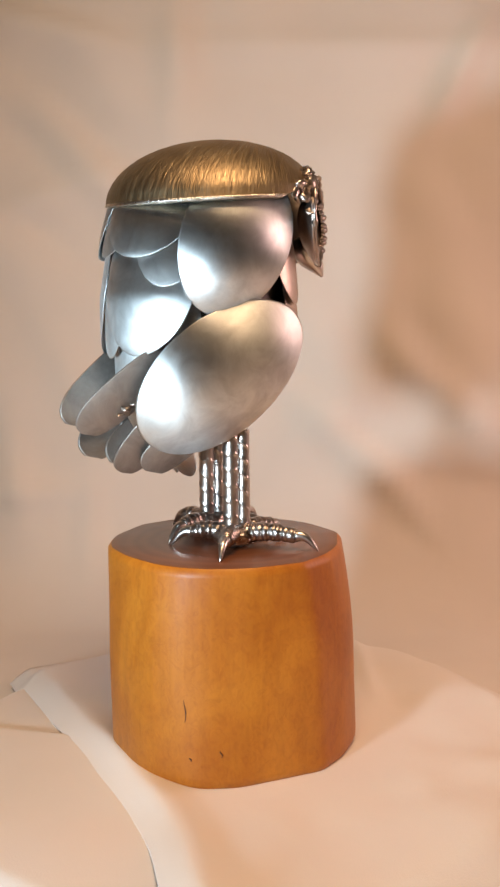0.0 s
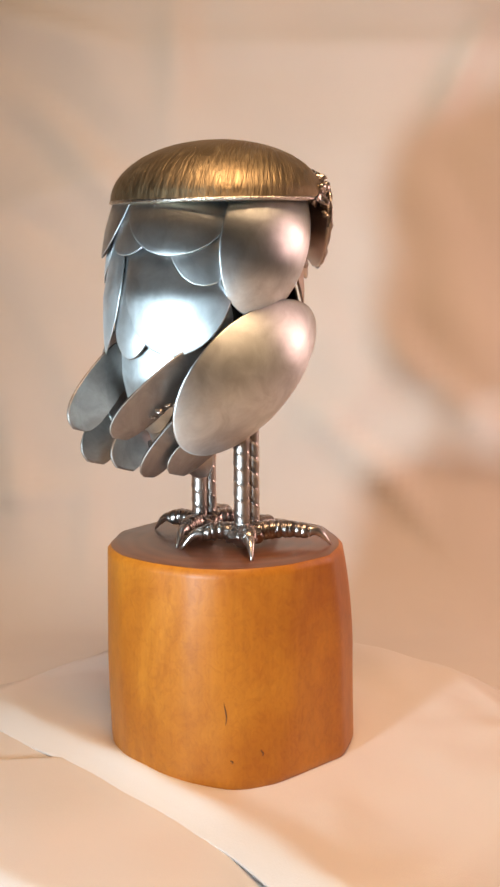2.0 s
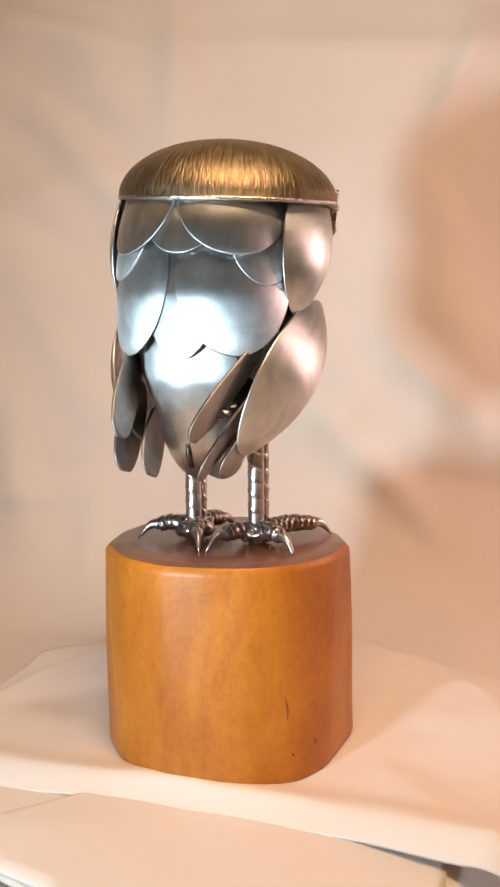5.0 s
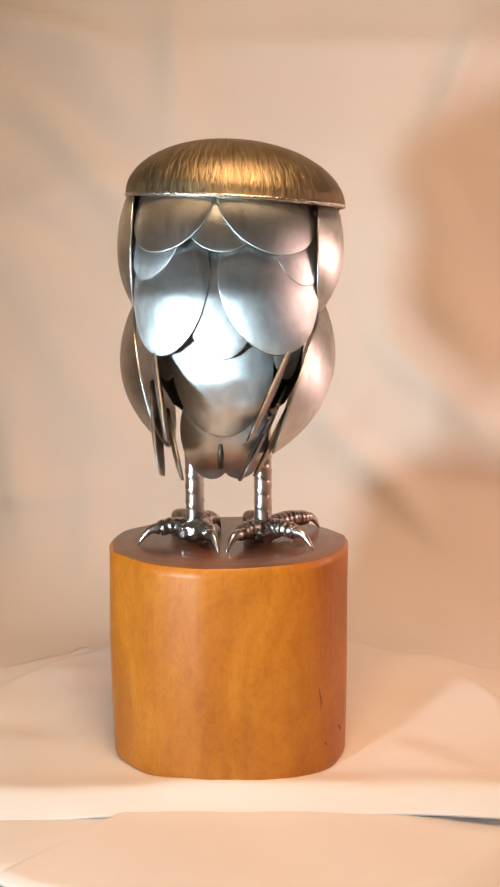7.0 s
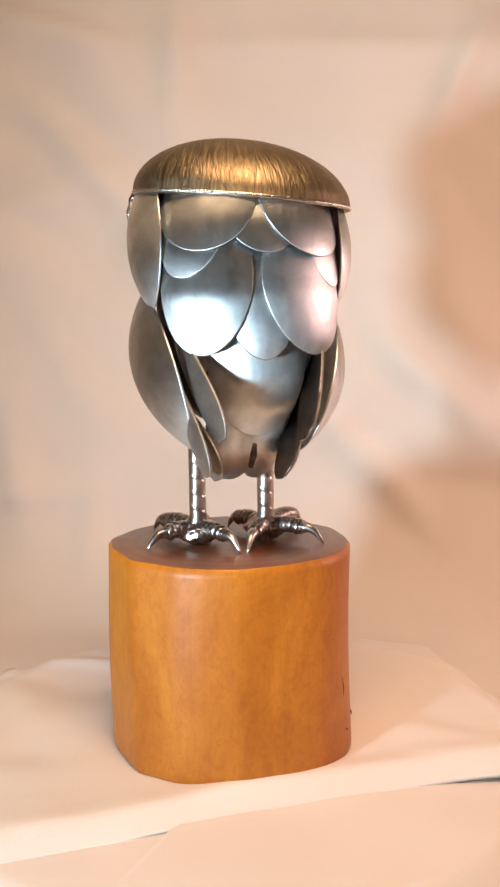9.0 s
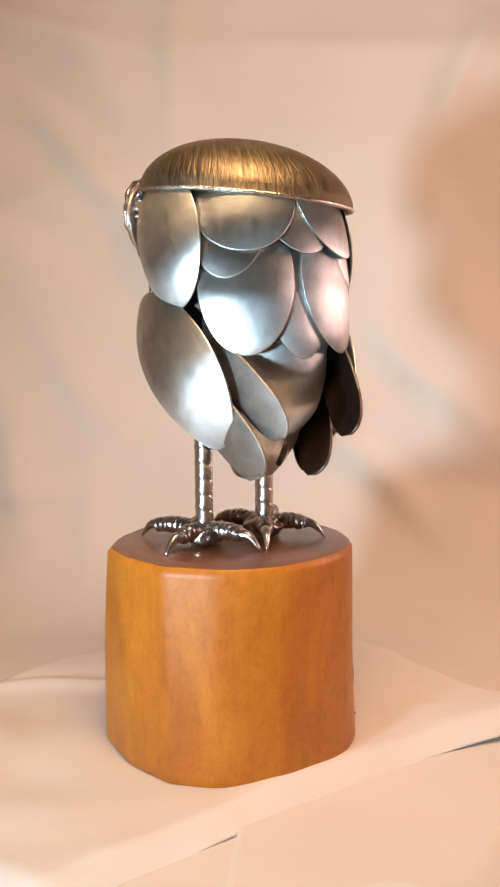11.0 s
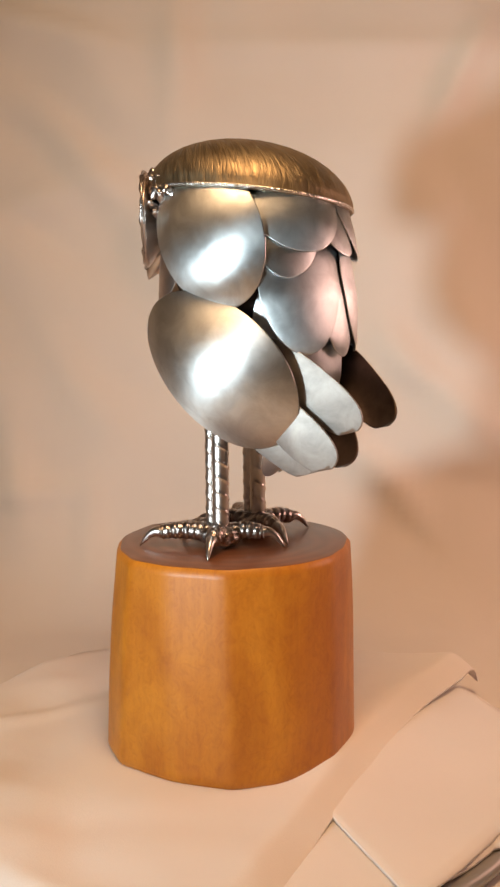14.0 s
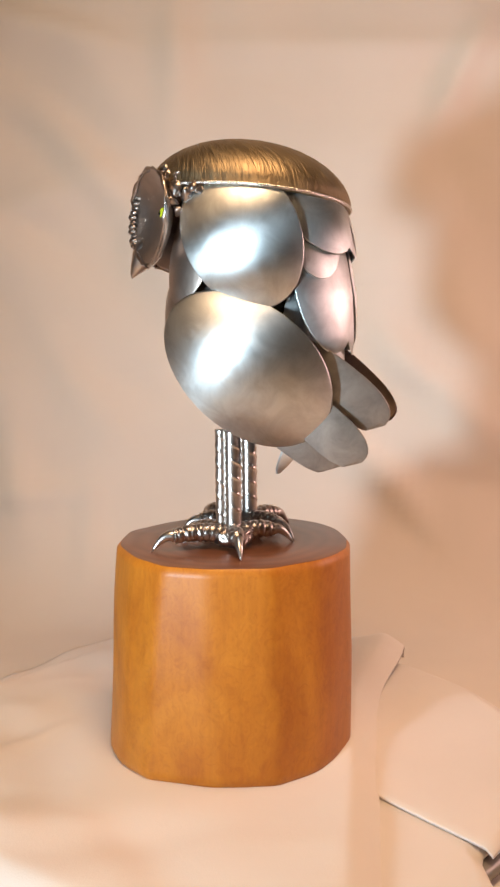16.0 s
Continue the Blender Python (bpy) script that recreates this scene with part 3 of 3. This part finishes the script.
    # breast
    part("breast", bowl_mesh((2, 9, 158), (3, 12.5, 236), (0, 1, 0), 32, 18.5, flat=2.8, egg=0.0, rings=12, seg=48), M_FACE, owl, "browned steel breast plate")

    # face: two dishes that meet at a ribbed ridge
    ridge = Vector((8.5, 46.5, 247))
    for sgn, outer, high in ((-1, Vector((-42.5, 20, 247)), 19.5), (1, Vector((48, 16.5, 247)), 15.5)):
        along = (outer - ridge).normalized()
        wide = (outer - ridge).length
        nrm = Vector((along.y, -along.x, 0)) * (1 if sgn > 0 else -1)
        if nrm.y < 0:
            nrm = -nrm
        mid = ridge + along * wide * 0.515
        tip = mid + Vector((0, 0, -22.5)) - along * 3
        root = mid + Vector((0, 0, high))
        part("face_dish", bowl_mesh(tip, root, nrm, wide * 0.48, -8.0, egg=0.16, thick=1.4), M_FACE, owl, "browned steel dish round the eye")
        c = ridge + along * wide * 0.60 - nrm * 6.0
        eye = part("eye", tube([c - nrm * 0.9, c + nrm * 0.5, c + nrm * 2.0, c + nrm * 2.7], [3.2, 3.0, 2.0, 0.3], 24), M_EYE, owl, "yellow-green glass eye")
        part("pupil", tube([c + nrm * 1.2, c + nrm * 3.0], [1.3, 0.8], 20), M_PUPIL, eye, "black pupil")
        for k in range(17):
            f = k / 16
            p = Vector((8.5 + sgn * 0.8, 40.0 + 6.5 * math.sin(math.pi * min(f * 0.9 + 0.08, 1)) ** 0.7, 226 + (high + 16) * f))
            q = p + along * 5.0 + Vector((0, 0, 0.8 - 1.6 * f))
            w = 1 + 0.4 * math.sin(k * 4.1 + sgn)
            part("face_rib", tube([p, (p + q) / 2 + nrm * (0.6 + 0.5 * w), q], [1.1, 1.25 * w, 0.5], 8), M_FOOT, owl)
        # beaded outer edge of the dish
        bead = []
        for k in range(49):
            t = 2 * math.pi * k / 48
            bead.append(mid + along * (wide * 0.485 * math.sin(t) * (1 - 0.16 * math.cos(t)) - 1.5 * math.cos(t) - 1.5) + Vector((0, 0, (high - 22.5) / 2 - (high + 22.5) / 2 * math.cos(t))) + nrm * 0.3)
        part("dish_rim", tube(bead, [0.85 + 0.4 * math.sin(k * 2.4) + 0.3 * math.sin(k * 5.3) for k in range(49)], 7, cap=False), M_FOOT, owl, "rough welded rim of the face dish")
    part("beak", tube([(5.5, 35.5, 238), (6, 38.5, 233), (6.7, 41.5, 228.5), (7.4, 44.6, 224.5), (7.9, 46.6, 221.5), (8, 47.2, 220)], [5.5, 6.9, 5.6, 3.4, 1.5, 0.4], 18), M_LEG, owl, "polished steel hooked beak")
    for sgn in (-1, 1):
        for (x, y, z, r) in ((40, 17, 256, 3.2), (43, 12, 252, 2.8), (39, 19, 250, 2.4), (34, 21, 260, 3.0), (44, 9, 256, 2.6),
                             (41, 16, 246, 2.0), (37, 16, 262, 2.6), (30, 23, 264, 2.6), (36, 12, 258, 3.0), (45, 6, 253, 2.0), (38, 13, 253, 2.6)):
            bm = bmesh.new()
            bmesh.ops.create_icosphere(bm, subdivisions=2, radius=r * MM, matrix=Matrix.Translation(Vector((4 + sgn * x, y, z)) * MM) @ Matrix.Rotation(x * 1.7, 4, "Y") @ Matrix.Diagonal((1.5, 1.0, 0.75, 1)))
            for v in bm.verts:
                v.co += Vector((noise.noise(v.co * 420), noise.noise(v.co * 420 + Vector((3, 0, 0))), noise.noise(v.co * 420 + Vector((0, 5, 0))))) * 0.0016
            part("weld_bead", bm, M_FOOT, owl)

    # weld spots that hold the blades to the wings
    for x, y, z, r in ((18.3, -59.5, 162.5, 1.7), (20.5, -56.5, 164.5, 1.4), (16.4, -61.5, 160.0, 1.2)):
        bm = bmesh.new()
        bmesh.ops.create_icosphere(bm, subdivisions=2, radius=r * MM, matrix=Matrix.Translation(Vector((x, y, z)) * MM) @ Matrix.Diagonal((1.0, 1.4, 0.8, 1)))
        for v in bm.verts:
            v.co += Vector((noise.noise(v.co * 420), noise.noise(v.co * 420 + Vector((3, 0, 0))), noise.noise(v.co * 420 + Vector((0, 5, 0))))) * 0.0012
        part("weld_bead", bm, M_FOOT, owl)

    # legs of ribbed rods
    def rod(parent, x, y, z0, z1, r, turn):
        seg, n, pitch = 40, 170, 7.2
        rows = []
        for i in range(n + 1):
            z = z0 + (z1 - z0) * i / n
            row = []
            for k in range(seg):
                a = 2 * math.pi * k / seg
                half = (a + turn) % math.pi / math.pi
                g = ((z + half * 7.0 + (2.8 if (a + turn) % (2 * math.pi) > math.pi else 0)) / pitch) % 1.0
                rib = math.exp(-(((g - 0.5) * pitch) / 0.48) ** 2) * smooth01(math.sin(math.pi * half), 0.1, 0.5)
                rail = math.exp(-((min(half, 1 - half) * 8) ** 2))
                rr = r + 0.34 * rib + 0.18 * rail
                row.append(Vector((x + rr * math.cos(a), y + rr * math.sin(a), z)) * MM)
            rows.append(row)
        bm = bmesh.new()
        vs = grid_skin(bm, rows, closed=True)
        bm.faces.new(vs[0])
        bm.faces.new(vs[-1])
        return part("rod", bm, M_LEG, parent)

    for lx, ly in ((-17, -2), (15.5, -6.0)):
        leg = part("leg", tube([(lx, ly, 98), (lx, ly, 150)], [2.0, 2.0], 10), M_LEG, owl, "pair of ribbed steel rods")
        rod(leg, lx - 0.3, ly - 1.6, 98, 150, 3.8, 0.4)
        rod(leg, lx + 1.5, ly + 3.9, 98, 150, 2.8, 2.2)

    # feet
    def toe(parent, start, tip, seed):
        s, t = Vector(start), Vector(tip)
        flat = Vector((t.x - s.x, t.y - s.y, 0))
        L = flat.length
        d = flat.normalized()
        n = 72
        pts, rad = [], []
        claw = L - 10.5
        for i in range(n + 1):
            u = claw * i / n
            z = s.z + (102.2 - s.z) * (u / claw) ** 0.8 + 1.2 * math.sin(math.pi * u / claw)
            pts.append(s + d * u + Vector((0, 0, z - s.z)))
            rad.append(4.3 - 1.1 * u / claw + 0.45 * abs(math.sin(u * 1.05 + seed)) ** 0.7 + 0.5 * noise.noise(Vector((u * 0.3, seed, 0))))
        body = part("toe", tube(pts, rad, 14), M_FOOT, parent)
        e = pts[-1]
        cp, cr = [], []
        for i in range(9):
            f = i / 8
            cp.append(Vector((e.x + (t.x - e.x) * f, e.y + (t.y - e.y) * f, e.z + 0.8 * math.sin(math.pi * min(f * 1.2, 1)) + (t.z - 0.8 - e.z) * f ** 2.0)))
            cr.append(2.7 * (1 - f) ** 0.75 + 0.25)
        part("claw", tube(cp, cr, 12), M_LEG, body, "polished pointed claw")

    for (fx, fy), tips in (((-17, -3), ((-43.7, -10, 96.2), (-5.2, -30.4, 96.2), (-30, 32.5, 96.4), (-5, 24, 96.4))),
                           ((15.5, -6), ((-2, -30.7, 96.2), (37.8, -25.5, 96.2), (44.9, 21, 96.4), (7, 26, 96.4)))):
        bm = bmesh.new()
        bmesh.ops.create_icosphere(bm, subdivisions=4, radius=1.0, matrix=Matrix.Translation((fx * MM, fy * MM, 0.1010)) @ Matrix.Diagonal((0.0098, 0.0098, 0.0056, 1)))
        for v in bm.verts:
            v.co += (v.co - Vector((fx * MM, fy * MM, 0.101))).normalized() * (0.0016 * noise.noise(v.co * 330))
        foot = part("foot", bm, M_FOOT, owl, "lumpy welded steel foot")
        for i, tp in enumerate(tips):
            dd = (Vector((tp[0], tp[1], 0)) - Vector((fx, fy, 0))).normalized() * 4.5
            toe(foot, (fx + dd.x, fy + dd.y, 102.0), tp, i * 1.3)
    return owl


build_room()
build_backdrop()
TURN = [build_turntable(), build_under_cloth(), build_napkin(), build_block(), build_owl()]


def motions():
    rows = []
    for i in range(33):
        t = i * 0.5
        rows.append((t, pose(0, 0, 0, 0, 0, 0.02382 * t * t + 8.661 * t - 61.97)))
    for thing in TURN:
        walk(thing, rows)


motions()
